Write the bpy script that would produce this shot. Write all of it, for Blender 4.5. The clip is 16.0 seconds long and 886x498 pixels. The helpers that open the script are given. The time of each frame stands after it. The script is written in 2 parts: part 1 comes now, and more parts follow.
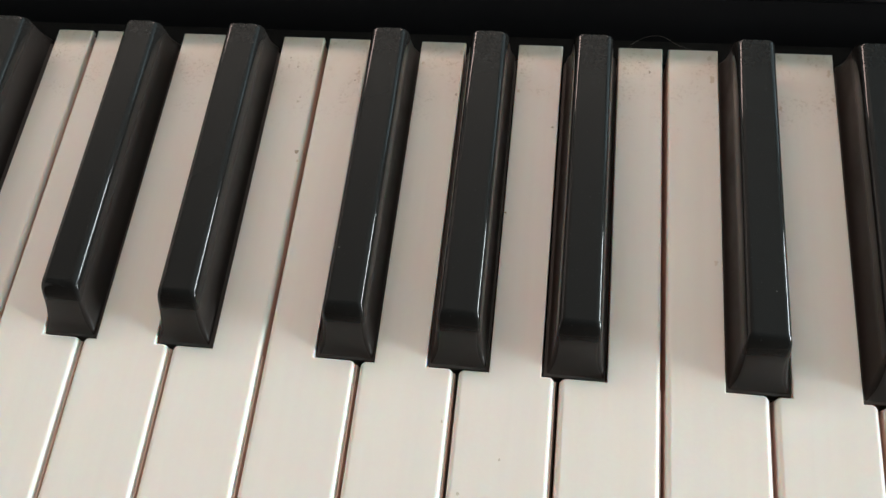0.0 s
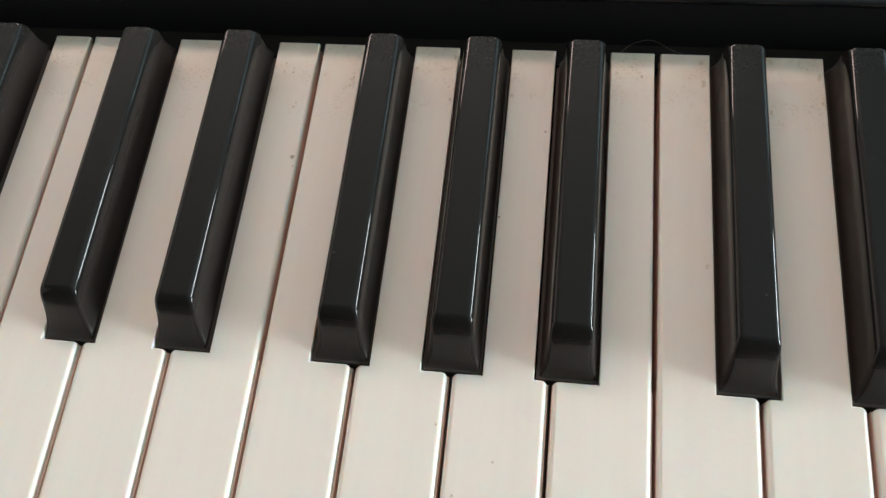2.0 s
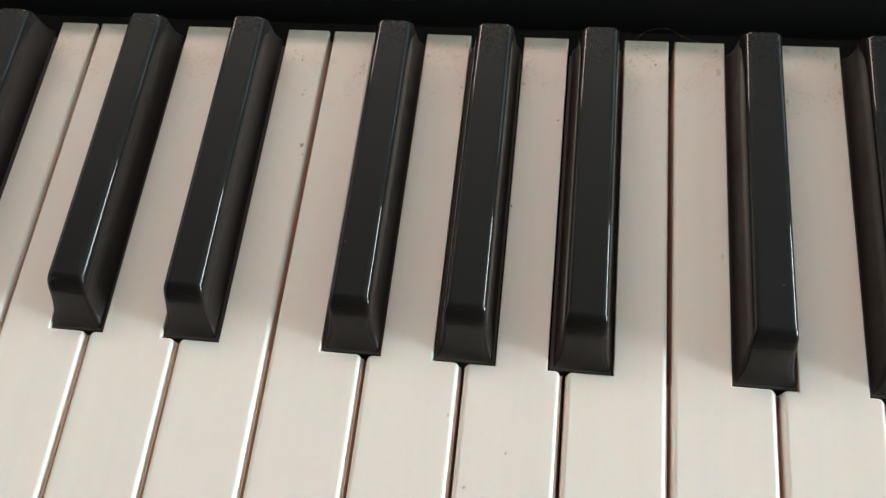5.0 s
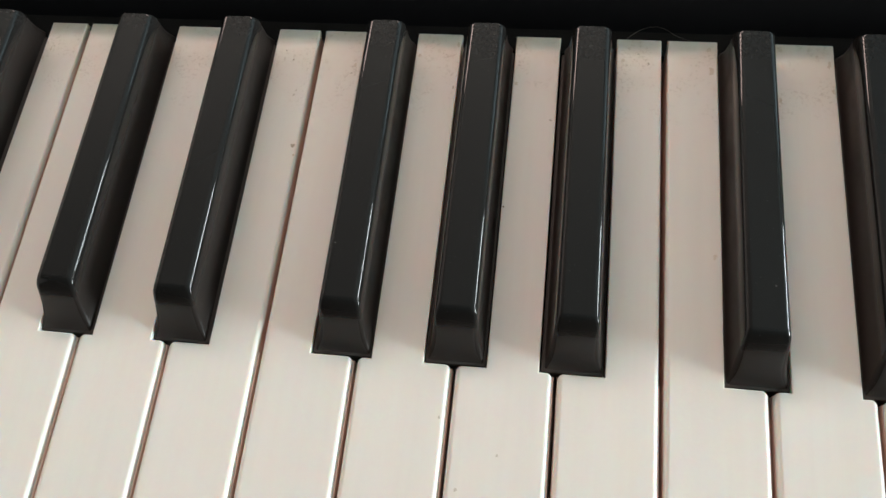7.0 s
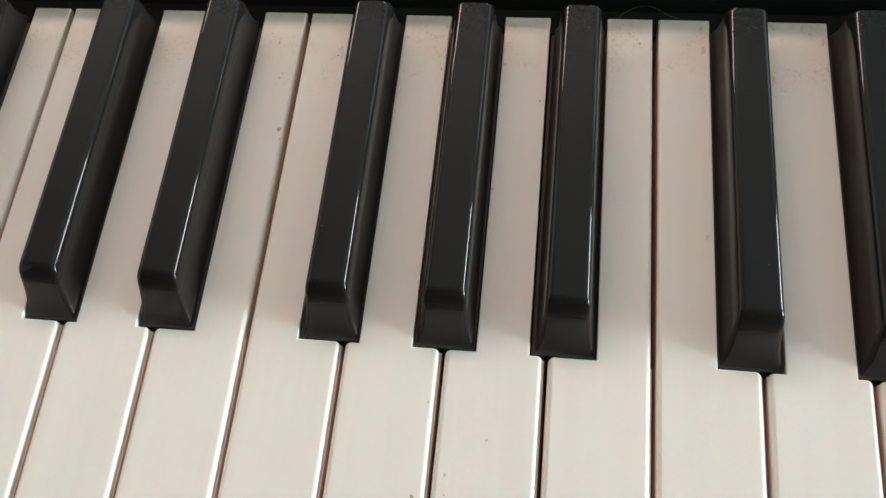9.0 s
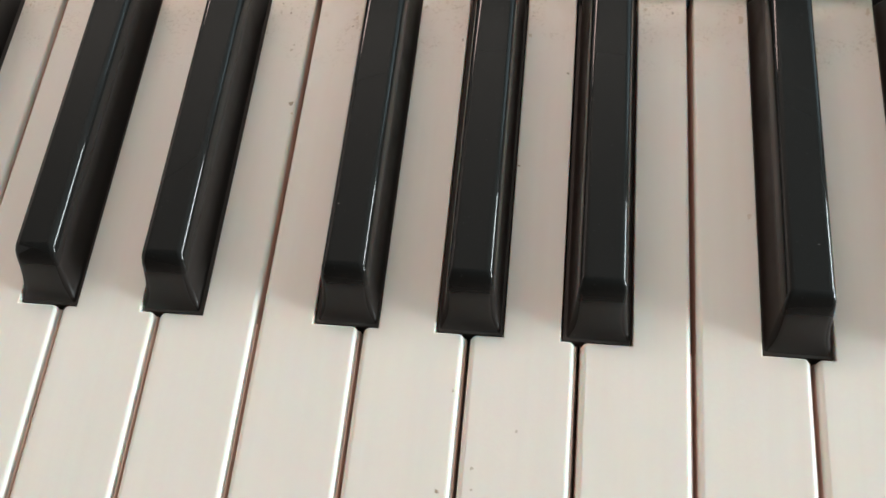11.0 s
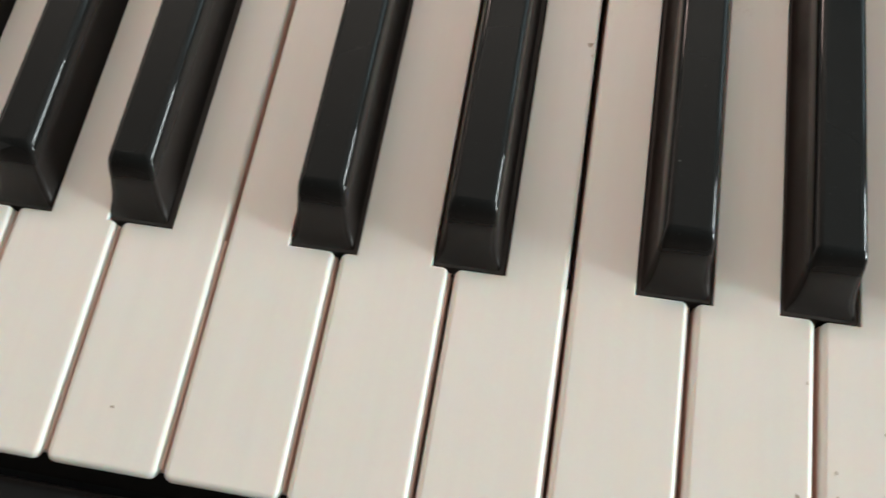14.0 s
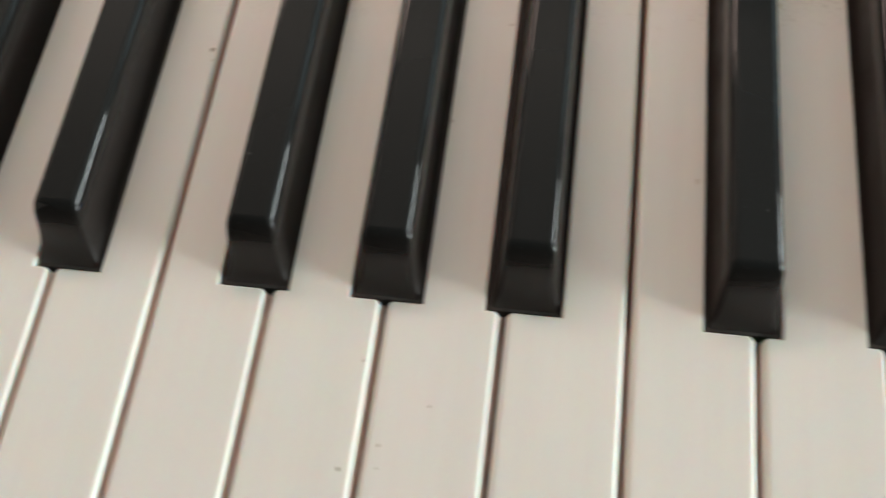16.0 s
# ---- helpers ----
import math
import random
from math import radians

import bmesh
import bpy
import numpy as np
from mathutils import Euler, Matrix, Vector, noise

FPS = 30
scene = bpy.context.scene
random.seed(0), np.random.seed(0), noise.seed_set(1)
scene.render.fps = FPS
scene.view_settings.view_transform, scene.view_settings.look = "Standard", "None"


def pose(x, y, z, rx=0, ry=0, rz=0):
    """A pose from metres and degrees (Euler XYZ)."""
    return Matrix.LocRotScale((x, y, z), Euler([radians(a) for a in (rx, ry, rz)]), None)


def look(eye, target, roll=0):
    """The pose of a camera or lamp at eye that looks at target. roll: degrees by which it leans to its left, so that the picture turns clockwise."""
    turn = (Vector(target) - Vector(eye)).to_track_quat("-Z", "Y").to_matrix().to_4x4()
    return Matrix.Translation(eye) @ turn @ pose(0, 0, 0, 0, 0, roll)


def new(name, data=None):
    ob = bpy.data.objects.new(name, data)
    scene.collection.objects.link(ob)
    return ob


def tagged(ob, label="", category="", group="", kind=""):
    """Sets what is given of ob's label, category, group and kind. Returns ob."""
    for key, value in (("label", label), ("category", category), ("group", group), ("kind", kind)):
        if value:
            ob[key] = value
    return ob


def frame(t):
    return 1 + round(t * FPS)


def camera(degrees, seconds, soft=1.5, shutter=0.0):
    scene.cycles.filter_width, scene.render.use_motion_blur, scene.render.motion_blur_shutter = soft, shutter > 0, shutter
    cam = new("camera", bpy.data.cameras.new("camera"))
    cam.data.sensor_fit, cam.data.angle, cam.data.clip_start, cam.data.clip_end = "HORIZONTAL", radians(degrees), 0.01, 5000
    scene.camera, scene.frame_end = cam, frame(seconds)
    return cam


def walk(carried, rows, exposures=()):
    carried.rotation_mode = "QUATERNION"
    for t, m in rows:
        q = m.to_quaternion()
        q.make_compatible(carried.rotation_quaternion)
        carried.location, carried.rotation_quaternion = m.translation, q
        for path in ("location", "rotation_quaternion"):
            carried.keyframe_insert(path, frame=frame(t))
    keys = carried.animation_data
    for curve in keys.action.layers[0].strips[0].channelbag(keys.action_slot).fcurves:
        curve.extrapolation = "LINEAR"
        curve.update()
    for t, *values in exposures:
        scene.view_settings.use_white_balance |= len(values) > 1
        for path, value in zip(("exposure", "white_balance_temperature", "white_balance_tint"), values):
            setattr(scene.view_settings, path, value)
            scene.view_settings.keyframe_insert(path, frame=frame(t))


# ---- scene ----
# camera and its path
cam = camera(57.17, 16.0, soft=1.5, shutter=0.55)
PATH = [
    (0, (0.06676, -0.04876, 0.92467), (0.03434, 0.04873, 0.69676), -13.06),
    (0.5, (0.06715, -0.04805, 0.92442), (0.03419, 0.04862, 0.69624), -13.51),
    (1, (0.06855, -0.04721, 0.92849), (0.03566, 0.04980, 0.70044), -13.50),
    (1.5, (0.06959, -0.04658, 0.92680), (0.03682, 0.04947, 0.69833), -13.72),
    (2, (0.06875, -0.04755, 0.92722), (0.03596, 0.04886, 0.69891), -13.63),
    (2.5, (0.06965, -0.04838, 0.92589), (0.03681, 0.04792, 0.69753), -13.70),
    (3, (0.06623, -0.04825, 0.92544), (0.03333, 0.04769, 0.69694), -13.72),
    (3.5, (0.06673, -0.04869, 0.92543), (0.03412, 0.04725, 0.69688), -13.54),
    (4, (0.06626, -0.04901, 0.92461), (0.03358, 0.04681, 0.69603), -13.53),
    (6.5, (0.06541, -0.04687, 0.92517), (0.03287, 0.04717, 0.69582), -13.74),
    (7, (0.06756, -0.04670, 0.92402), (0.03491, 0.04744, 0.69474), -13.92),
    (7.5, (0.06960, -0.04588, 0.92236), (0.03696, 0.04818, 0.69304), -14.19),
    (8, (0.07078, -0.04733, 0.92245), (0.03831, 0.04651, 0.69302), -14.34),
    (8.5, (0.06948, -0.04811, 0.92074), (0.03664, 0.04558, 0.69130), -14.51),
    (9, (0.06995, -0.04829, 0.91974), (0.03754, 0.04485, 0.69001), -14.45),
    (11.5, (0.05577, -0.04779, 0.90673), (0.02460, 0.04370, 0.67617), -14.03),
    (12, (0.04379, -0.04372, 0.90505), (0.01273, 0.04257, 0.67248), -14.49),
    (12.2, (0.03692, -0.04488, 0.90281), (0.00436, 0.04184, 0.67060), -15.00),
    (12.5, (0.02874, -0.04464, 0.90144), (-0.00295, 0.04297, 0.66944), -13.73),
    (12.7, (0.02576, -0.04505, 0.89782), (-0.00779, 0.04336, 0.66639), -14.38),
    (13, (0.01644, -0.04478, 0.89429), (-0.01730, 0.04181, 0.66221), -14.26),
    (13.2, (0.00449, -0.04782, 0.89406), (-0.02602, 0.03873, 0.66151), -12.03),
    (13.5, (-0.01057, -0.05013, 0.89684), (-0.04039, 0.03363, 0.66319), -11.37),
    (13.7, (-0.01371, -0.05340, 0.89513), (-0.04212, 0.03142, 0.66168), -9.86),
    (14, (-0.00695, -0.05175, 0.89276), (-0.03612, 0.03305, 0.65940), -9.84),
    (14.2, (-0.00176, -0.04908, 0.89115), (-0.03207, 0.03313, 0.65701), -11.11),
    (14.5, (0.01331, -0.04548, 0.88817), (-0.01699, 0.03739, 0.65426), -11.14),
    (14.7, (0.02684, -0.04580, 0.88583), (-0.00694, 0.04085, 0.65378), -12.51),
    (15, (0.03721, -0.04233, 0.88447), (0.00476, 0.04016, 0.65071), -13.51),
    (15.2, (0.04224, -0.04200, 0.88250), (0.01181, 0.04113, 0.64870), -12.60),
    (15.5, (0.05132, -0.04265, 0.88670), (0.02115, 0.03952, 0.65253), -13.12),
    (15.7, (0.06101, -0.04628, 0.88970), (0.02817, 0.04103, 0.65776), -13.54),
    (16, (0.07814, -0.04772, 0.88996), (0.04590, 0.04377, 0.65955), -12.88),
]
walk(cam, [(t, look(eye, target, roll)) for t, eye, target, roll in PATH],
     exposures=[(0, 0.0, 6540, 10), (9.2, 0.0, 6540, 10), (11.5, -0.01, 6560, 10), (12.0, -0.07, 6640, 10), (13.0, -0.10, 6640, 10),
                (14.0, -0.10, 6640, 10), (15.0, -0.15, 6740, 10), (16.0, -0.19, 6740, 10)])

# ---- light: daylight through two windows in the wall at the keyboard's treble side and one behind the instrument ----
KEY_Z = 0.74            # height of the white keys' tops
ROOM = (-2.3, 3.2, -2.4, 1.8, 2.7)   # x0, x1, y0, y1, height
WIN_EAST = (-0.75, 0.20, 1.03, 1.75)  # y0, y1, z0, z1 of the low opening in the treble-side wall
WIN_SIDE = (0.54, 1.48, 1.30, 1.86)   # a narrower, slightly higher opening in the same wall
WIN_NORTH = (-1.9, 0.6, 2.03, 2.52)  # x0, x1, z0, z1 of the opening in the wall behind the instrument

world = bpy.data.worlds.new("sky")
scene.world = world
world.use_nodes = True
wn = world.node_tree.nodes
sky = wn.new("ShaderNodeTexSky")
sky.sky_type = "NISHITA"
sky.sun_disc = False
sky.sun_elevation = radians(40)
sky.sun_rotation = radians(200)
world.node_tree.links.new(sky.outputs[0], wn["Background"].inputs[0])
wn["Background"].inputs[1].default_value = 0.10


def daylight(name, width, height, energy, color, m):
    lamp = bpy.data.lights.new(name, "AREA")
    lamp.shape = "RECTANGLE"
    lamp.size, lamp.size_y = width, height
    lamp.energy, lamp.color = energy, color
    ob = new(name, lamp)
    ob.matrix_world = m
    return ob


for name, w, energy in (("east_window_daylight", WIN_EAST, 122.0), ("side_window_daylight", WIN_SIDE, 66.0)):
    daylight(name, w[1] - w[0], w[3] - w[2], energy, (0.85, 0.97, 1.0), pose(ROOM[1] + 0.02, (w[0] + w[1]) / 2, (w[2] + w[3]) / 2, 90, 0, 90))
daylight("north_window_daylight", WIN_NORTH[1] - WIN_NORTH[0], WIN_NORTH[3] - WIN_NORTH[2], 55.0, (1.0, 0.765, 0.685),
         pose((WIN_NORTH[0] + WIN_NORTH[1]) / 2, ROOM[3] + 0.02, (WIN_NORTH[2] + WIN_NORTH[3]) / 2, -90, 0, 0))


# ---- materials ----
def material(name, base, rough, metallic=0.0, specular=0.5, coat=0.0):
    m = bpy.data.materials.new(name)
    m.use_nodes = True
    b = m.node_tree.nodes["Principled BSDF"]
    b.inputs["Base Color"].default_value = (*base, 1)
    b.inputs["Roughness"].default_value = rough
    b.inputs["Metallic"].default_value = metallic
    b.inputs["Specular IOR Level"].default_value = specular
    b.inputs["Coat Weight"].default_value = coat
    return m, m.node_tree.nodes, m.node_tree.links, b


def texture_noise(nodes, links, vector, scale, detail=4.0, rough=0.55):
    n = nodes.new("ShaderNodeTexNoise")
    n.inputs["Scale"].default_value = scale
    n.inputs["Detail"].default_value = detail
    n.inputs["Roughness"].default_value = rough
    if vector is not None:
        links.new(vector, n.inputs["Vector"])
    return n


def ramp(nodes, links, source, stops):
    r = nodes.new("ShaderNodeValToRGB")
    els = r.color_ramp.elements
    while len(els) < len(stops):
        els.new(0.5)
    for e, (p, c) in zip(els, stops):
        e.position, e.color = p, (*c, 1) if len(c) == 3 else c
    links.new(source, r.inputs[0])
    return r


def mix(nodes, links, factor, a, b):
    n = nodes.new("ShaderNodeMix")
    n.data_type = "RGBA"
    for sock, v in ((n.inputs["Factor"], factor), (n.inputs["A"], a), (n.inputs["B"], b)):
        if isinstance(v, (int, float)):
            sock.default_value = v
        elif isinstance(v, tuple):
            sock.default_value = (*v, 1)
        else:
            links.new(v, sock)
    return n.outputs["Result"]


def calc(nodes, links, op, a, b=None):
    n = nodes.new("ShaderNodeMath")
    n.operation = op
    for i, v in enumerate((a, b)):
        if v is None:
            continue
        if isinstance(v, (int, float)):
            n.inputs[i].default_value = v
        else:
            links.new(v, n.inputs[i])
    return n.outputs[0]


def ivory_plastic():
    """Aged white key plastic: faint streaks along the key, grime speckles gathering at the tail."""
    m, n, l, b = material("ivory_plastic", (0.8, 0.76, 0.69), 0.3)
    tc = n.new("ShaderNodeTexCoord")
    info = n.new("ShaderNodeObjectInfo")
    shift = n.new("ShaderNodeVectorMath")
    shift.operation = "ADD"
    l.new(tc.outputs["Object"], shift.inputs[0])
    offs = n.new("ShaderNodeCombineXYZ")
    l.new(calc(n, l, "MULTIPLY", info.outputs["Random"], 7.0), offs.inputs[0])
    l.new(calc(n, l, "MULTIPLY", info.outputs["Random"], 3.0), offs.inputs[2])
    l.new(offs.outputs[0], shift.inputs[1])
    v = shift.outputs[0]
    streak_map = n.new("ShaderNodeMapping")
    streak_map.inputs["Scale"].default_value = (420, 22, 60)
    l.new(v, streak_map.inputs[0])
    streak = texture_noise(n, l, streak_map.outputs[0], 1.0, 3)
    band_map = n.new("ShaderNodeMapping")
    band_map.inputs["Location"].default_value = (3.1, 0.7, 1.9)
    band_map.inputs["Scale"].default_value = (190, 9, 40)
    l.new(v, band_map.inputs[0])
    band = texture_noise(n, l, band_map.outputs[0], 1.0, 3)
    cloud = texture_noise(n, l, v, 60, 3)
    base = mix(n, l, ramp(n, l, cloud.outputs[0], [(0.2, (0, 0, 0)), (0.85, (1, 1, 1))]).outputs[0],
               (0.79, 0.768, 0.71), (0.82, 0.77, 0.71))
    # every key has yellowed a little differently
    base = mix(n, l, calc(n, l, "MULTIPLY", info.outputs["Random"], 0.6), base, (0.795, 0.748, 0.697))
    pink = ramp(n, l, streak.outputs[0], [(0.40, (0, 0, 0)), (0.68, (1, 1, 1))])
    base = mix(n, l, calc(n, l, "MULTIPLY", pink.outputs[0], 0.11), base, (0.74, 0.645, 0.575))
    grey = ramp(n, l, band.outputs[0], [(0.45, (0, 0, 0)), (0.70, (1, 1, 1))])
    base = mix(n, l, calc(n, l, "MULTIPLY", grey.outputs[0], 0.16), base, (0.69, 0.68, 0.625))
    # grime: speckles, denser towards the tail where fingers never wipe
    sep = n.new("ShaderNodeSeparateXYZ")
    l.new(tc.outputs["Object"], sep.inputs[0])
    tail = n.new("ShaderNodeMapRange")
    tail.inputs["From Min"].default_value, tail.inputs["From Max"].default_value = 0.062, 0.096
    l.new(sep.outputs[1], tail.inputs["Value"])
    speck = texture_noise(n, l, v, 1100, 3, 0.6)
    patch = texture_noise(n, l, v, 130, 3)
    cluster = ramp(n, l, patch.outputs[0], [(0.46, (0, 0, 0)), (0.62, (1, 1, 1))])
    dirt = ramp(n, l, speck.outputs[0], [(0.52, (0, 0, 0)), (0.72, (1, 1, 1))])
    amount = calc(n, l, "MULTIPLY", calc(n, l, "MULTIPLY", dirt.outputs[0], cluster.outputs[0]), calc(n, l, "MULTIPLY", tail.outputs[0], 0.8))
    base = mix(n, l, amount, base, (0.24, 0.17, 0.10))
    yellow = calc(n, l, "MULTIPLY", calc(n, l, "POWER", tail.outputs[0], 2.0), calc(n, l, "MULTIPLY", patch.outputs[0], 1.15))
    base = mix(n, l, yellow, base, (0.62, 0.50, 0.36))
    l.new(base, b.inputs["Base Color"])
    rough = ramp(n, l, cloud.outputs[0], [(0.2, (0.28,) * 3), (0.85, (0.35,) * 3)])
    l.new(rough.outputs[0], b.inputs["Roughness"])
    bump = n.new("ShaderNodeBump")
    bump.inputs["Strength"].default_value = 0.08
    bump.inputs["Distance"].default_value = 0.0003
    l.new(texture_noise(n, l, v, 900, 3).outputs[0], bump.inputs["Height"])
    l.new(bump.outputs[0], b.inputs["Normal"])
    b.inputs["Subsurface Weight"].default_value = 0.5
    b.inputs["Subsurface Radius"].default_value = (1.0, 0.5, 0.35)
    b.inputs["Subsurface Scale"].default_value = 0.0020
    return m


def black_plastic(name, flank_gloss, flank_rough):
    """Black key plastic: polished by fingers on top, satin on the flanks, whose base is browned and lifted to lighten
    their shade.
    """
    m, n, l, b = material(name, (0.0080, 0.0086, 0.0088), 0.12, specular=0.40)
    tc = n.new("ShaderNodeTexCoord")
    v = tc.outputs["Object"]
    smear = texture_noise(n, l, v, 120, 4)
    dust = texture_noise(n, l, v, 1900, 2)
    dusty = ramp(n, l, dust.outputs[0], [(0.69, (0, 0, 0)), (0.78, (1, 1, 1))])
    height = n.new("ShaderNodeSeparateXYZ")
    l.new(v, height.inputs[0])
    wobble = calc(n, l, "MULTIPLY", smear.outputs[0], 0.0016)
    flank_to_top = n.new("ShaderNodeMapRange")
    flank_to_top.inputs["From Min"].default_value = 0.0062
    flank_to_top.inputs["From Max"].default_value = 0.0098
    l.new(calc(n, l, "ADD", height.outputs[2], wobble), flank_to_top.inputs["Value"])
    # brighter brown base towards the bottom lightens the shaded flanks
    plain = mix(n, l, flank_to_top.outputs[0], (0.0215, 0.0170, 0.0150), (0.0106, 0.0101, 0.0095))
    l.new(calc(n, l, "ADD", calc(n, l, "MULTIPLY", flank_to_top.outputs[0], 0.33 - flank_gloss), flank_gloss), b.inputs["Specular IOR Level"])
    base = mix(n, l, calc(n, l, "MULTIPLY", dusty.outputs[0], 0.13), plain, (0.25, 0.26, 0.26))
    # unwiped dust at the far end of the key
    unwiped = n.new("ShaderNodeMapRange")
    unwiped.inputs["From Min"].default_value, unwiped.inputs["From Max"].default_value = 0.080, 0.0915
    l.new(calc(n, l, "ADD", height.outputs[1], calc(n, l, "MULTIPLY", smear.outputs[0], 0.004)), unwiped.inputs["Value"])
    lint = ramp(n, l, texture_noise(n, l, v, 1300, 4, 0.7).outputs[0], [(0.48, (0, 0, 0)), (0.66, (1, 1, 1))])
    base = mix(n, l, calc(n, l, "MULTIPLY", calc(n, l, "POWER", unwiped.outputs[0], 2.0), calc(n, l, "MULTIPLY", lint.outputs[0], 0.065)), base, (0.22, 0.23, 0.22))
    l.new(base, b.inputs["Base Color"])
    polish = ramp(n, l, smear.outputs[0], [(0.35, (0.03,) * 3), (0.75, (0.10,) * 3)])
    satin = ramp(n, l, smear.outputs[0], [(0.30, (flank_rough,) * 3), (0.75, (1.85 * flank_rough,) * 3)])
    l.new(mix(n, l, flank_to_top.outputs[0], satin.outputs[0], polish.outputs[0]), b.inputs["Roughness"])
    return m


def satin_black(name, base=(0.011, 0.0105, 0.011), rough=0.5, dust=0.06, specular=0.35):
    m, n, l, b = material(name, base, rough, specular=specular)
    tc = n.new("ShaderNodeTexCoord")
    grains = texture_noise(n, l, tc.outputs["Object"], 700, 2)
    cloud = texture_noise(n, l, tc.outputs["Object"], 45, 4)
    f = ramp(n, l, grains.outputs[0], [(0.72, (0, 0, 0)), (0.80, (1, 1, 1))])
    c = mix(n, l, calc(n, l, "MULTIPLY", f.outputs[0], dust), base, (0.2, 0.18, 0.16))
    c = mix(n, l, calc(n, l, "MULTIPLY", cloud.outputs[0], 0.3), c, tuple(0.6 * q for q in base))
    l.new(c, b.inputs["Base Color"])
    return m


def painted(name, base, rough=0.8):
    m, n, l, b = material(name, base, rough)
    tc = n.new("ShaderNodeTexCoord")
    big = texture_noise(n, l, tc.outputs["Object"], 1.3, 4)
    l.new(mix(n, l, big.outputs[0], tuple(0.92 * q for q in base), base), b.inputs["Base Color"])
    bump = n.new("ShaderNodeBump")
    bump.inputs["Strength"].default_value = 0.15
    l.new(texture_noise(n, l, tc.outputs["Object"], 90, 4).outputs[0], bump.inputs["Height"])
    l.new(bump.outputs[0], b.inputs["Normal"])
    return m


def wood(name, dark, light, rough=0.5):
    m, n, l, b = material(name, light, rough)
    tc = n.new("ShaderNodeTexCoord")
    mp = n.new("ShaderNodeMapping")
    mp.inputs["Scale"].default_value = (18, 1.6, 18)
    l.new(tc.outputs["Object"], mp.inputs[0])
    g = texture_noise(n, l, mp.outputs[0], 2.0, 6)
    l.new(mix(n, l, g.outputs[0], dark, light), b.inputs["Base Color"])
    return m


IVORY = ivory_plastic()
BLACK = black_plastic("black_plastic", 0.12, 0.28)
# same plastic with more gloss, so that the sloped fronts look brighter
BLACK_FRONT = black_plastic("black_plastic_brighter_front", 0.62, 0.30)
CASE = satin_black("case_black", rough=0.42)
CASE_TOP = satin_black("case_black_top", (0.012, 0.012, 0.013), 0.22, 0.04)
DARK_FELT = satin_black("dark_felt", (0.010, 0.0065, 0.005), 0.95, 0.3)
STICK = wood("stick_wood", (0.80, 0.56, 0.46), (0.86, 0.63, 0.53), 0.7)
MATTE = satin_black("matte_black", (0.0120, 0.0113, 0.0125), 0.9, 0.05, 0.15)
BASE_BLACK = satin_black("base_black", (0.055, 0.046, 0.041), 0.9, 0.05)
STEM_BROWN = satin_black("stem_brown", (0.10, 0.076, 0.063), 0.9, 0.05)
STAIN = material("brown_stain", (0.27, 0.17, 0.10), 0.6)[0]
STAIN_FAINT = material("faint_grey_stain", (0.57, 0.51, 0.43), 0.6)[0]
STAIN_FILM = material("thin_yellow_grime", (0.69, 0.62, 0.53), 0.6)[0]
STAIN_SOFT = material("yellow_brown_grime", (0.62, 0.535, 0.42), 0.6)[0]
STAIN_PALE = material("grey_stain", (0.40, 0.34, 0.26), 0.6)[0]
FLECK = material("pale_chip", (0.16, 0.155, 0.145), 0.6)[0]
FIBRE = material("grey_fibre", (0.30, 0.26, 0.22), 0.7)[0]
WALL = painted("warm_wall_paint", (0.70, 0.64, 0.60))
WALL_DARK = painted("dark_brown_unseen_wall", (0.10, 0.080, 0.068))
WALL_BACK = painted("pale_blue_wall_paint", (0.36, 0.46, 0.50))
CEILING = painted("ceiling_paint", (0.215, 0.26, 0.262))
FLOOR = wood("floor_wood", (0.13, 0.075, 0.045), (0.26, 0.16, 0.10))
FRAME = painted("window_paint", (0.78, 0.77, 0.74), 0.4)


# ---- mesh helpers ----
def mesh_of(name, bm, mat, smooth=None):
    bmesh.ops.recalc_face_normals(bm, faces=bm.faces)
    me = bpy.data.meshes.new(name)
    bm.to_mesh(me)
    bm.free()
    me.materials.append(mat)
    if smooth is not None:
        me.polygons.foreach_set("use_smooth", [True] * len(me.polygons))
        me.set_sharp_from_angle(angle=radians(smooth))
    return me


def part(name, bm, mat, parent=None, label="", smooth=None):
    ob = new(name, mesh_of(name, bm, mat, smooth))
    if parent is not None:
        ob.parent = parent
    if label:
        tagged(ob, label)
    return ob


def box(x0, x1, y0, y1, z0, z1, bevel=0.0, segments=2):
    bm = bmesh.new()
    bmesh.ops.create_cube(bm, size=1.0)
    bmesh.ops.transform(bm, matrix=Matrix.Translation(((x0 + x1) / 2, (y0 + y1) / 2, (z0 + z1) / 2)) @ Matrix.Diagonal((x1 - x0, y1 - y0, z1 - z0, 1)), verts=bm.verts)
    if bevel:
        bmesh.ops.bevel(bm, geom=list(bm.edges), offset=bevel, segments=segments, profile=0.5, affect="EDGES")
    return bm


def structure(name, bm, mat, label, smooth=None):
    return tagged(part(name, bm, mat, None, "", smooth), label, kind="structure")


# ---- the room round the instrument ----
X0, X1, Y0, Y1, H = ROOM
T = 0.12
structure("floor", box(X0 - T, X1 + T, Y0 - T, Y1 + T, -0.1, 0.0), FLOOR, "brown wooden floor of the room")
structure("ceiling", box(X0 - T, X1 + T, Y0 - T, Y1 + T, H, H + 0.1), CEILING, "dull grey-green painted ceiling")
structure("wall_west", box(X0 - T, X0, Y0, Y1, 0, H), WALL, "warm beige painted wall")
# unseen wall, dark so that the black keys' fronts reflect a dark band
structure("wall_south", box(X0 - T, X1 + T, Y0 - T, Y0, 0, H), WALL_DARK, "unseen dark brown wall behind the player, added for dark reflections")


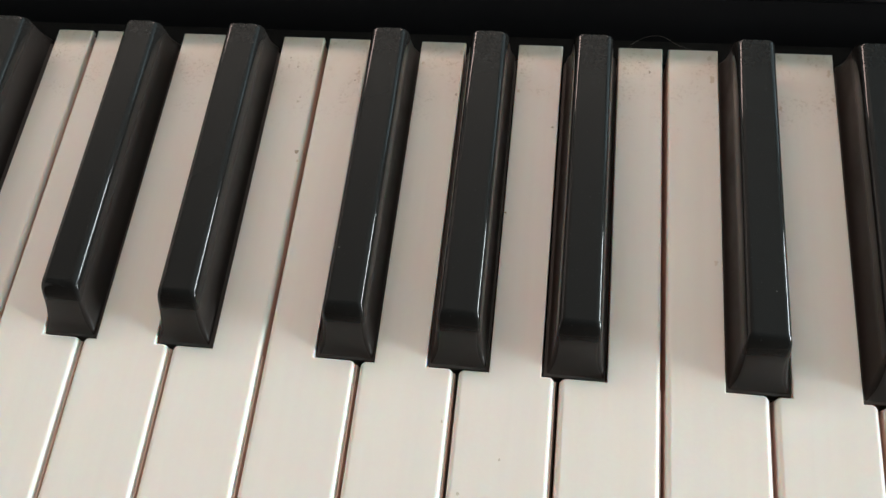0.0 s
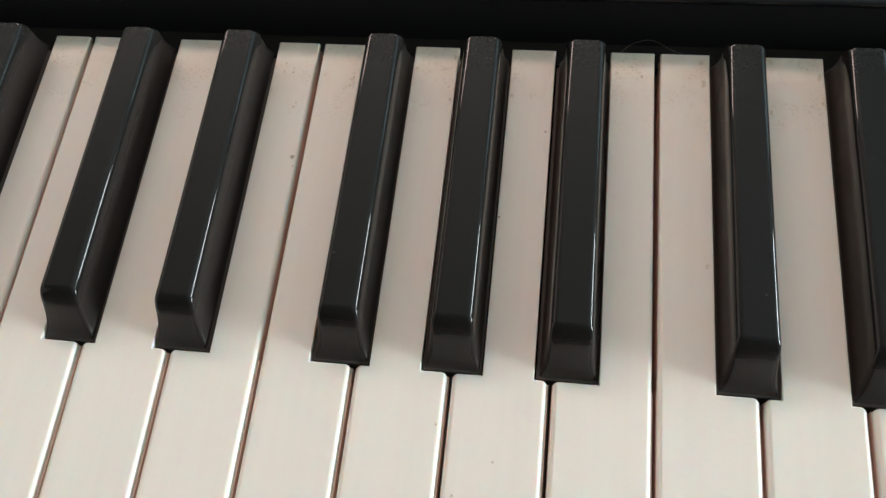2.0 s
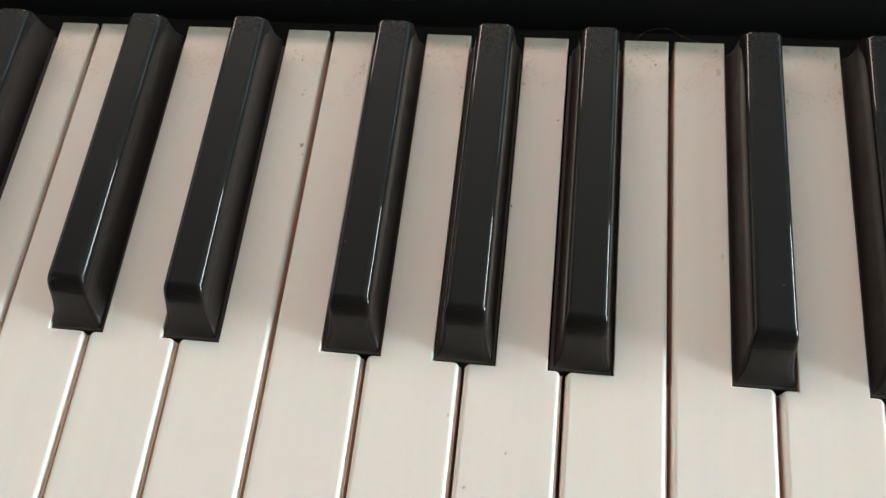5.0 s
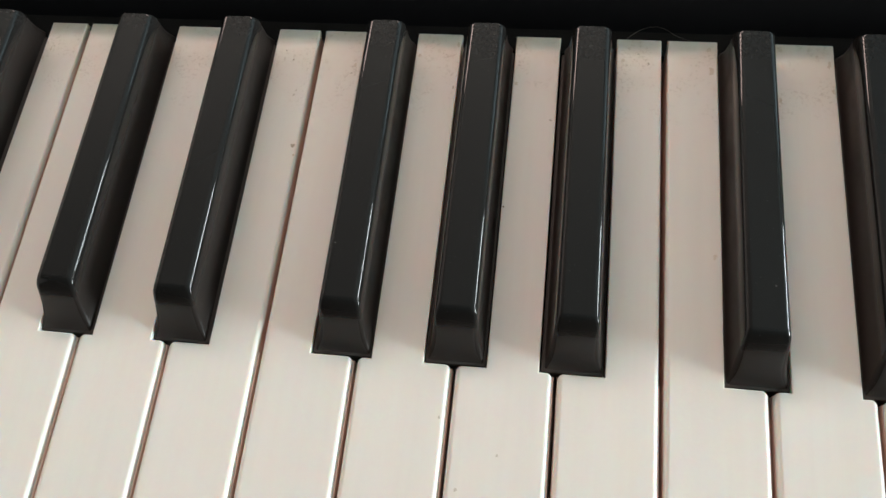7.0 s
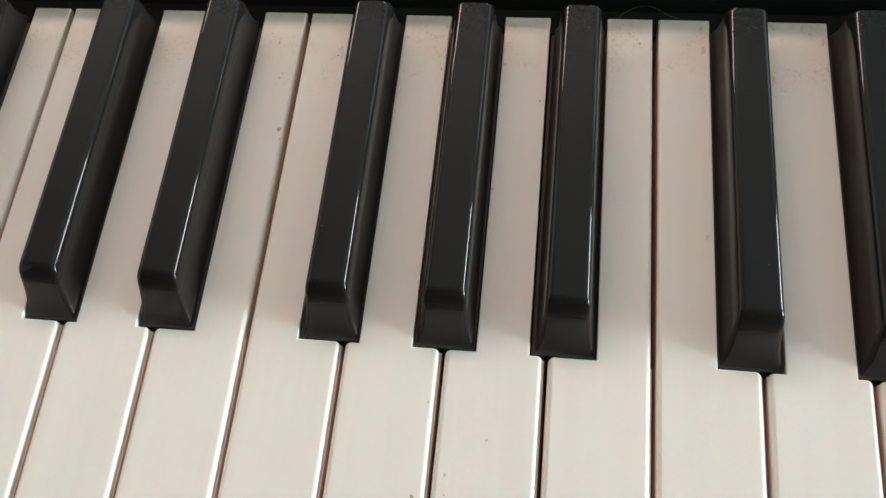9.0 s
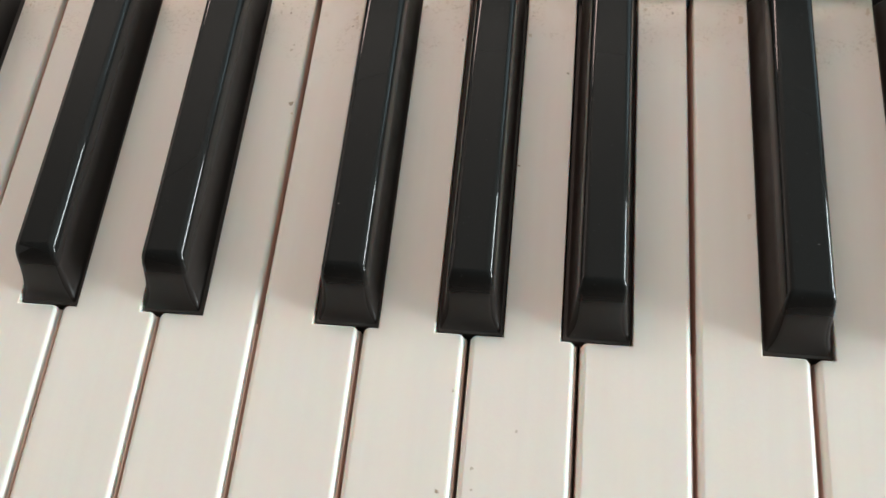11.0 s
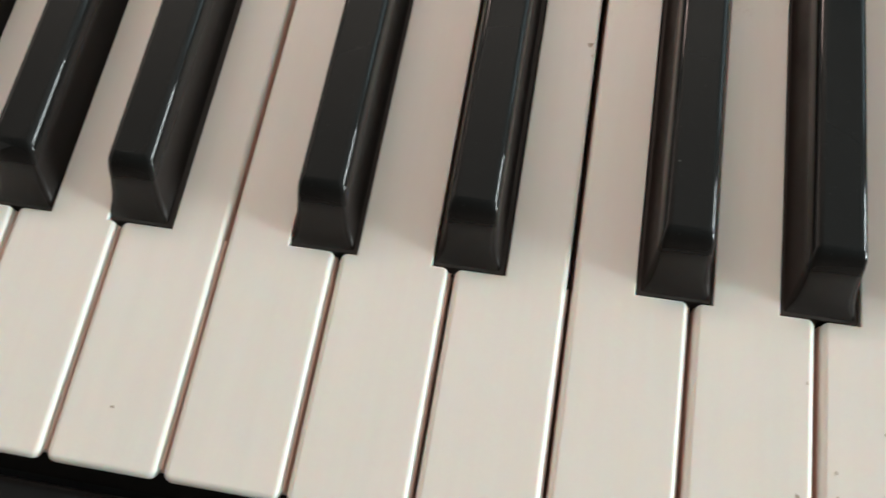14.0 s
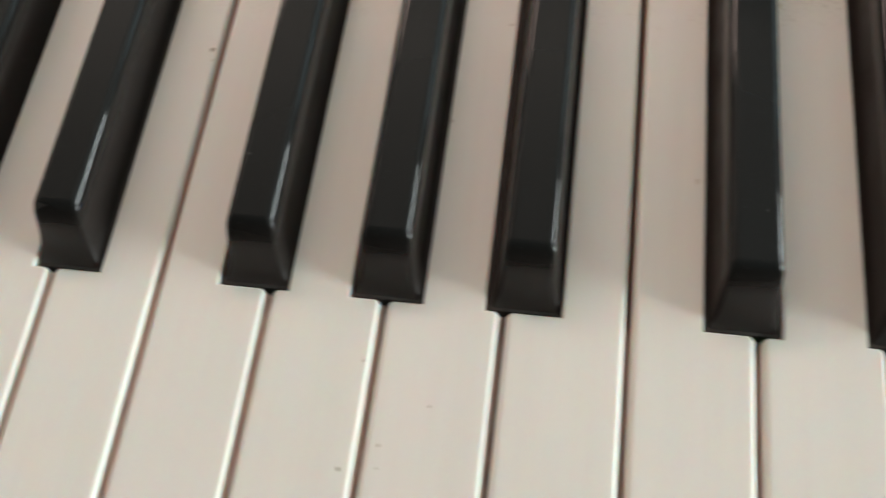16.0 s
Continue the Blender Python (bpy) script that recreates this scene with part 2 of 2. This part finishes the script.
def join_boxes(*pieces):
    bm = bmesh.new()
    for piece in pieces:
        me = bpy.data.meshes.new("piece")
        piece.to_mesh(me)
        piece.free()
        bm.from_mesh(me)
        bpy.data.meshes.remove(me)
    return bm


def opened(a0, a1, w):
    """Rectangles of a wall from a0 to a1 that leave the opening w free."""
    return ((a0, w[0], 0, H), (w[1], a1, 0, H), (w[0], w[1], 0, w[2]), (w[0], w[1], w[3], H))


EAST_PIECES = opened(Y0, WIN_SIDE[0] - 0.15, WIN_EAST) + opened(WIN_SIDE[0] - 0.15, Y1, WIN_SIDE)
structure("wall_east", join_boxes(*(box(X1, X1 + T, a, b, c, d) for a, b, c, d in EAST_PIECES)), WALL, "warm beige painted wall with two window openings")
structure("wall_north", join_boxes(*(box(a, b, Y1, Y1 + T, c, d) for a, b, c, d in opened(X0 - T, X1 + T, WIN_NORTH))), WALL_BACK, "pale blue painted wall with a window opening")

def window(name, pieces, label):
    ob = tagged(new(name), label, kind="structure")
    for p in pieces:
        part("window_frame", p, FRAME, ob)
    return ob


def side_frame(w):
    a, b = X1 - 0.015, X1 + 0.012
    return [box(a, b, w[0] - 0.05, w[0], w[2] - 0.05, w[3] + 0.05, 0.004), box(a, b, w[1], w[1] + 0.05, w[2] - 0.05, w[3] + 0.05, 0.004),
            box(a, b, w[0], w[1], w[3], w[3] + 0.05, 0.004), box(a - 0.05, b, w[0], w[1], w[2] - 0.05, w[2], 0.004)]


def back_frame(w):
    a, b = Y1 - 0.015, Y1 + 0.012
    return [box(w[0] - 0.05, w[0], a, b, w[2] - 0.05, w[3] + 0.05, 0.004), box(w[1], w[1] + 0.05, a, b, w[2] - 0.05, w[3] + 0.05, 0.004),
            box(w[0], w[1], a, b, w[3], w[3] + 0.05, 0.004), box(w[0], w[1], a - 0.05, b, w[2] - 0.05, w[2], 0.004)]


window("window_1", side_frame(WIN_EAST), "white painted window frame with a sill")
window("window_2", side_frame(WIN_SIDE), "narrow white painted window frame with a sill")
window("window_3", back_frame(WIN_NORTH), "wide white painted window frame with a sill")

# ---- the keyboard ----
PITCH = 0.0235
GAP = 0.0012
FRONT, NOTCH, TAIL = -0.0493, 0.0, 0.0932
MM = 0.001
SLOT = 0.0144          # width of the opening round a black key
KEY_DEPTH = 0.0016
# black keys: slit index within the octave (E/F gap = 0) and the shift of the key's middle from that slit
SHARPS = {-2: -0.0033, -1: 0.0035, 1: -0.0033, 2: 0.0005, 3: 0.0041}
SLIT_SHIFT = {-5: -0.0004, -4: -0.0004, -3: -0.0004, 4: 0.0003, 5: 0.0005}   # small irregularities of this worn keyboard
SHARP_SHIFT = {5: 0.0010}
CAP_SHIFT = {-4: -0.0010, -2: -0.0005, -1: -0.0007, 2: -0.0003}   # caps that sit off the middle of their slot
SLOT_LEFT = {-1: 0.0005, 1: 0.0004, 2: 0.0004, 3: 0.0006}   # slots that are wider on the bass side
FIRST, LAST = -10, 10   # white keys from slit FIRST to slit LAST


def sharp_at(slit):
    """The middle of the black key over a slit, or None."""
    o = (slit + 3) % 7 - 3
    return slit * PITCH + SHARPS[o] + SHARP_SHIFT.get(slit, 0.0) if o in SHARPS else None


def arc(cx, cy, r, a0, a1, n=5):
    return [(cx + r * math.cos(radians(a0 + (a1 - a0) * i / n)), cy + r * math.sin(radians(a0 + (a1 - a0) * i / n))) for i in range(n + 1)]


HEAD_R, TAIL_R = 0.0012, 0.0004   # rounding of the rims


def white_outline(left, right, lcut, rcut, f):
    """Plan of a white key, counter-clockwise, each point with its rim radius; f from 0 (outer) to 1 draws the rim in."""
    dh, dt = HEAD_R * f, TAIL_R * f
    r, s = 0.0019, 0.0014
    pts = [(x, y, HEAD_R) for x, y in arc(left + r, FRONT + r, r - dh, 180, 270) + arc(right - r, FRONT + r, r - dh, 270, 360)]

    def corner(cx, cy, a0, a1):
        out = []
        for i in range(6):
            k = i / 5
            rim = HEAD_R + (TAIL_R - HEAD_R) * (k if a0 < 45 else 1 - k)
            a = radians(a0 + (a1 - a0) * k)
            out.append((cx + (s - rim * f) * math.cos(a), cy + (s - rim * f) * math.sin(a), rim))
        return out

    if rcut is not None:
        pts += corner(right - s, NOTCH - s, 0, 90) + [(rcut - dt, NOTCH - dt, TAIL_R), (rcut - dt, TAIL, TAIL_R)]
    else:
        pts += [(right - dh, NOTCH, HEAD_R), (right - 0.0002 - dt, TAIL, TAIL_R)]
    if lcut is not None:
        pts += [(lcut + dt, TAIL, TAIL_R), (lcut + dt, NOTCH - dt, TAIL_R)] + corner(left + s, NOTCH - s, 90, 180)
    else:
        pts += [(left + 0.0002 + dt, TAIL, TAIL_R), (left + dh, NOTCH, HEAD_R)]
    return pts


KEY_RNG = random.Random(11)   # worn keys do not lie quite level


def key_stick(left, right, lcut, rcut):
    """The wooden stick under a key: a little wider than the head in front, as wide as the tail behind."""
    tail = (left if lcut is None else lcut) + 0.0002, (right if rcut is None else rcut) - 0.0002
    return join_boxes(box(left - 0.00005, right + 0.0003, FRONT + 0.002, -0.0006, -0.0225, -KEY_DEPTH), box(*tail, -0.0006, TAIL - 0.001, -0.0225, -KEY_DEPTH))


def white_key(left, right, lcut, rcut):
    """One key: moulded plastic top with rounded rims and skirt; a wooden stick under it."""
    mid = (left + right) / 2
    bm = bmesh.new()
    rings = [[bm.verts.new((x - mid, y, -KEY_DEPTH)) for x, y, r in white_outline(left, right, lcut, rcut, 0)]]
    steps = 5
    for i in range(steps + 1):
        a = radians(90 * i / steps)
        rings.append([bm.verts.new((x - mid, y, -r * (1 - math.sin(a)))) for x, y, r in white_outline(left, right, lcut, rcut, 1 - math.cos(a))])
    rings.append([bm.verts.new((x - mid, y, 0)) for x, y, r in white_outline(left, right, lcut, rcut, 1.1)])
    for a, b in zip(rings, rings[1:]):
        for i in range(len(a)):
            j = (i + 1) % len(a)
            bm.faces.new((a[i], a[j], b[j], b[i]))
    bm.faces.new(rings[-1])
    bm.faces.new(list(reversed(rings[0])))
    ob = part("white_key", bm, IVORY, None, "", 40)
    ob.location = (mid, 0, KEY_Z + KEY_RNG.uniform(-0.00012, 0.00005))
    cuts = (None if c is None else c - mid for c in (lcut, rcut))
    part("key_stick", key_stick(left - mid, right - mid, *cuts), STICK, ob, "brown wooden stick under the key")
    return tagged(ob, "aged off-white plastic piano key with grimy tail", "piano key", "white piano keys")


# height in mm, half width, front edge, corner radius
SHARP_SECTIONS = (
    (-1.4, 6.7, 0.8, 0.6), (-0.9, 6.6, 1.1, 0.7), (-0.3, 6.35, 1.65, 0.9), (0.4, 6.08, 2.3, 1.2), (1.2, 5.86, 2.95, 1.5), (2.2, 5.66, 3.75, 1.6), (3.4, 5.48, 4.65, 1.6), (5.0, 5.3, 5.78, 1.5),
    (6.4, 5.16, 6.75, 1.3), (7.4, 5.08, 7.45, 1.15), (8.3, 4.99, 8.15, 1.05), (9.0, 4.88, 8.8, 1.0), (9.5, 4.7, 9.4, 0.95), (9.92, 4.45, 9.95, 0.9), (10.24, 4.1, 10.42, 0.8), (10.43, 3.7, 10.8, 0.7), (10.5, 3.3, 11.15, 0.5), (10.5, 3.15, 11.3, 0.5))
SHARP_BACK = 0.0904


def sharp_ring(z, hw, yf, r, back):
    pts = [(-hw, back - r)] + [(-hw, yf + r + (back - yf - 2 * r) * k) for k in (0.66, 0.33)]
    pts += arc(-hw + r, yf + r, r, 180, 270, 4) + arc(hw - r, yf + r, r, 270, 360, 4)
    pts += [(hw, yf + r + (back - yf - 2 * r) * k) for k in (0.33, 0.66)]
    pts += arc(hw - r, back - r, r, 0, 90, 3) + arc(-hw + r, back - r, r, 90, 180, 3)[:-1]
    return pts


def black_cap_mesh():
    bm = bmesh.new()
    rings = []
    for z, hw, yf, r in SHARP_SECTIONS:
        back = SHARP_BACK - max(0.0, z - 8.0) * 0.0005
        rings.append([bm.verts.new((x, y, z * MM)) for x, y in sharp_ring(z * MM, hw * MM, yf * MM, r * MM, back)])
    for a, b in zip(rings, rings[1:]):
        for i in range(len(a)):
            j = (i + 1) % len(a)
            bm.faces.new((a[i], a[j], b[j], b[i]))
    bm.faces.new(rings[-1])
    bm.faces.new(list(reversed(rings[0])))
    bm.normal_update()
    for f in bm.faces:
        if f.normal.y < -0.45 and abs(f.normal.x) < 0.3 and f.calc_center_median().y < 0.02:
            f.material_index = 1
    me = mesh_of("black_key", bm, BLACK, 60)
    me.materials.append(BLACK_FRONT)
    return me


SLITS = range(FIRST, LAST + 1)
for k in range(FIRST, LAST):
    left, right = k * PITCH + SLIT_SHIFT.get(k, 0.0) + GAP / 2, (k + 1) * PITCH + SLIT_SHIFT.get(k + 1, 0.0) - GAP / 2
    a, b = sharp_at(k), sharp_at(k + 1)
    white_key(left, right, None if a is None else a + SLOT / 2, None if b is None else b - SLOT / 2 - SLOT_LEFT.get(k + 1, 0.0))

SHARP_MESH = black_cap_mesh()
BASE_MESH = mesh_of("key_base", box(-0.0071, 0.0071, 0.0004, 0.0885, -0.016, -0.0010, 0.0002, 2), BASE_BLACK, 30)
STEM_MESH = mesh_of("key_stem", box(-0.00030, 0.00030, -0.044, 0.0004, -0.0180, -0.0048), STEM_BROWN)
BLACK_BY_SLIT = {}
for k in SLITS:
    x = sharp_at(k)
    if x is not None and FIRST < k < LAST:
        ob = tagged(new("black_key", SHARP_MESH), "glossy black plastic piano key with sloped front", "piano key", "black piano keys")
        x += CAP_SHIFT.get(k, 0.0)
        ob.matrix_world = pose(x, 0, KEY_Z + KEY_RNG.uniform(-0.0001, 0.0001), KEY_RNG.uniform(-0.08, 0.08), KEY_RNG.uniform(-0.5, 0.5), KEY_RNG.uniform(-0.1, 0.1))
        BLACK_BY_SLIT[k] = ob
        base = tagged(new("key_base", BASE_MESH), "matte black lower body in the slot")
        base.parent = ob
        base.location.x = -CAP_SHIFT.get(k, 0.0) - SLOT_LEFT.get(k, 0.0) / 2
        stem = new("key_stem", STEM_MESH)
        stem.parent = ob
        stem.location = (k * PITCH + SLIT_SHIFT.get(k, 0.0) - 0.00008 - x, 0, 0)

# ---- the case: key bed, rail behind the keys with its flat top, slip in front ----
XA, XB = FIRST * PITCH, LAST * PITCH
case = tagged(new("keyboard_case"), "black satin keyboard case round the keys", "keyboard case")
case.location = (0, 0, KEY_Z)
part("key_bed", box(XA - 0.03, XB + 0.03, -0.075, 0.30, -0.05, -0.028, 0.002), CASE, case)
part("back_rail", box(XA - 0.03, XB + 0.03, 0.1023, 0.30, -0.0278, 0.0095), MATTE, case, "matte black rail behind the keys")
part("top_panel", box(XA - 0.03, XB + 0.03, 0.1020, 0.30, 0.0095, 0.012, 0.0012, 4), CASE_TOP, case, "flat satin black panel behind the keys", 30)
part("key_slip", box(XA - 0.03, XB + 0.03, -0.075, -0.0535, -0.028, -0.012, 0.0015, 3), CASE, case, "black strip in front of the keys", 30)
part("felt_strip", box(XA, XB, 0.0940, 0.1020, -0.0239, -0.008), DARK_FELT, case, "dusty dark brown felt behind the key tails")
part("felt_bed", box(XA, XB, -0.052, 0.0935, -0.0278, -0.024), DARK_FELT, case, "dark felt under the keys")
for x in (XA - 0.03, XB + 0.001):
    part("cheek_block", box(x, x + 0.029, -0.0533, 0.1020, -0.0278, 0.012, 0.0015, 3), CASE, case, "", 30)
for sx in (XA - 0.02, XB - 0.02):
    for y in (-0.06, 0.25):
        part("leg", box(sx, sx + 0.04, y, y + 0.04, -KEY_Z, -0.05, 0.002), CASE, case)


# ---- small marks on single keys ----
WHITE_BY_SLIT = {round(o.location.x / PITCH - 0.5): o for o in scene.objects if o.name.startswith("white_key")}


def stain(x, y, r, mat, stretch=1.0):
    """A small dried spot on the key under (x, y), in mm."""
    key = WHITE_BY_SLIT[math.floor(x * MM / PITCH)]
    bm = bmesh.new()
    ring, n = [], 14
    for i in range(n):
        a = 2 * math.pi * i / n
        q = r * MM * (0.75 + 0.8 * noise.noise((math.cos(a) * 1.7 + x, math.sin(a) * 1.7 + y, r)))
        ring.append(bm.verts.new((q * math.cos(a), stretch * q * math.sin(a), 0.0)))
    mid = bm.verts.new((0, 0, 0.00005))
    for i in range(n):
        bm.faces.new((ring[i], ring[(i + 1) % n], mid))
    ob = part("stain", bm, mat, key, "small dried brown spot")
    ob.location = (x * MM - key.location.x, y * MM, 0.00004)
    return ob


# the spot at (45.0, -12.4) stands for a nick in the rim
for x, y, r, mat, stretch in (
        (-2.0, 55.6, 0.62, STAIN_PALE, 1.2), (-1.3, 52.9, 0.35, STAIN_SOFT, 1.6), (-4.7, 71.6, 0.5, STAIN_FAINT, 0.8), (-4.2, 73.0, 0.3, STAIN_FAINT, 1.0),
        (55.2, 41.4, 0.34, STAIN, 1.2), (106.4, 31.4, 0.5, STAIN_FILM, 1.6), (-83.6, -37.6, 0.5, STAIN_PALE, 0.8),
        (50.3, -28.0, 0.45, STAIN_FAINT, 1.0), (43.7, -33.0, 0.6, STAIN_PALE, 1.2), (45.0, -12.4, 0.35, STAIN_FAINT, 1.6), (50.6, -32.0, 0.35, STAIN_FAINT, 1.0), (58.8, -19.7, 0.35, STAIN_FAINT, 1.0),
        (123.9, 91.3, 0.8, STAIN_SOFT, 0.9), (135.9, 87.0, 0.7, STAIN_SOFT, 1.8), (136.3, 79.0, 0.5, STAIN_SOFT, 1.6), (123.3, 76.0, 0.45, STAIN_SOFT, 3.0), (131.0, 91.6, 0.6, STAIN_SOFT, 0.7),
        (105.6, 90.6, 0.8, STAIN_SOFT, 1.0), (106.2, 84.0, 0.8, STAIN_SOFT, 1.6), (83.6, 86.5, 0.5, STAIN_SOFT, 1.4),
        (39.0, 90.0, 0.6, STAIN_SOFT, 1.5), (38.9, 76.0, 0.4, STAIN_PALE, 1.6), (55.6, 78.0, 0.6, STAIN_SOFT, 1.2), (65.4, 67.2, 0.4, STAIN_PALE, 1.3), (28.6, 86.0, 0.5, STAIN_SOFT, 1.4),
        (10.9, 82.0, 0.6, STAIN_SOFT, 1.3), (10.2, 79.4, 0.35, STAIN_PALE, 1.0), (-9.5, 86.0, 0.35, STAIN_PALE, 1.0), (-6.8, 83.0, 0.3, STAIN, 1.0), (-80.4, 84.0, 0.5, STAIN_SOFT, 1.4),
        (-28.2, 88.0, 0.5, STAIN_SOFT, 1.2), (-29.0, 80.2, 0.4, STAIN_PALE, 1.3), (87.4, 88.6, 0.45, STAIN_PALE, 0.7), (90.2, 85.6, 0.4, STAIN_PALE, 1.4)):
    stain(x, y, r, mat, stretch)


def fleck(slit, x, y, r):
    """A pale chip on the polished top of the black key over a slit, in mm from the key's middle and front."""
    key = BLACK_BY_SLIT[slit]
    bm = bmesh.new()
    bmesh.ops.create_icosphere(bm, subdivisions=1, radius=r * MM, matrix=Matrix.Translation((x * MM, y * MM, 10.5 * MM)) @ Matrix.Diagonal((1.6, 0.8, 0.25, 1)))
    return part("fleck", bm, FLECK, key, "tiny pale chip", 60)


fleck(1, -3.0, 24.4, 0.16)
fleck(5, 1.8, 21.0, 0.13)


def fibre(name, points, radius, label, category):
    """A thin hair-like thread through points in mm."""
    cu = bpy.data.curves.new(name, "CURVE")
    cu.dimensions = "3D"
    cu.bevel_depth, cu.bevel_resolution, cu.resolution_u = radius * MM, 1, 6
    sp = cu.splines.new("NURBS")
    sp.points.add(len(points) - 1)
    for p, (x, y, z) in zip(sp.points, points):
        p.co = (x * MM, y * MM, z * MM + KEY_Z, 1)
    sp.use_endpoint_u, sp.order_u = True, 4
    cu.materials.append(FIBRE)
    return tagged(new(name, cu), label, category)


fibre("lint_fibre", [(84.2, 93.0, 0.1), (85.8, 94.7, 0.8), (88.4, 96.3, 1), (91.7, 97.2, 1), (94.4, 96.4, 1), (96.2, 94.6, 1), (98.6, 93.7, 0.5), (101.5, 93.2, 0.1)], 0.028,
      "curled grey lint fibre lying on the key tails", "lint")


def lint_tufts():
    """Loose dust threads caught behind the key tails, one mesh of thin three-sided strands."""
    rng = random.Random(4)
    bm = bmesh.new()
    spots = [sharp_at(k) for k in SLITS if sharp_at(k) is not None and FIRST < k < LAST]
    for x in spots:
        for i in range(7):
            side = rng.choice((-1, 1))
            p = Vector((x + side * rng.uniform(0.0035, 0.0075), rng.uniform(0.086, 0.094), rng.uniform(-0.0005, 0.0035)))
            d = Vector((rng.uniform(-1, 1), rng.uniform(-0.6, 0.6), rng.uniform(-0.2, 0.5))).normalized()
            w, steps, last = 0.000022, 6, None
            for s in range(steps):
                ring = [bm.verts.new(p + w * Vector((math.cos(a), 0.3 * math.sin(a), math.sin(a)))) for a in (0, 2.09, 4.19)]
                if last:
                    for q in range(3):
                        bm.faces.new((last[q], last[(q + 1) % 3], ring[(q + 1) % 3], ring[q]))
                last = ring
                d = (d + Vector((rng.uniform(-0.5, 0.5), rng.uniform(-0.5, 0.5), rng.uniform(-0.4, 0.35)))).normalized()
                p = p + d * rng.uniform(0.0003, 0.0007)
    return bm


tagged(part("dust_lint", lint_tufts(), FIBRE), "fine grey dust threads caught behind the keys", "dust", kind="stuff")
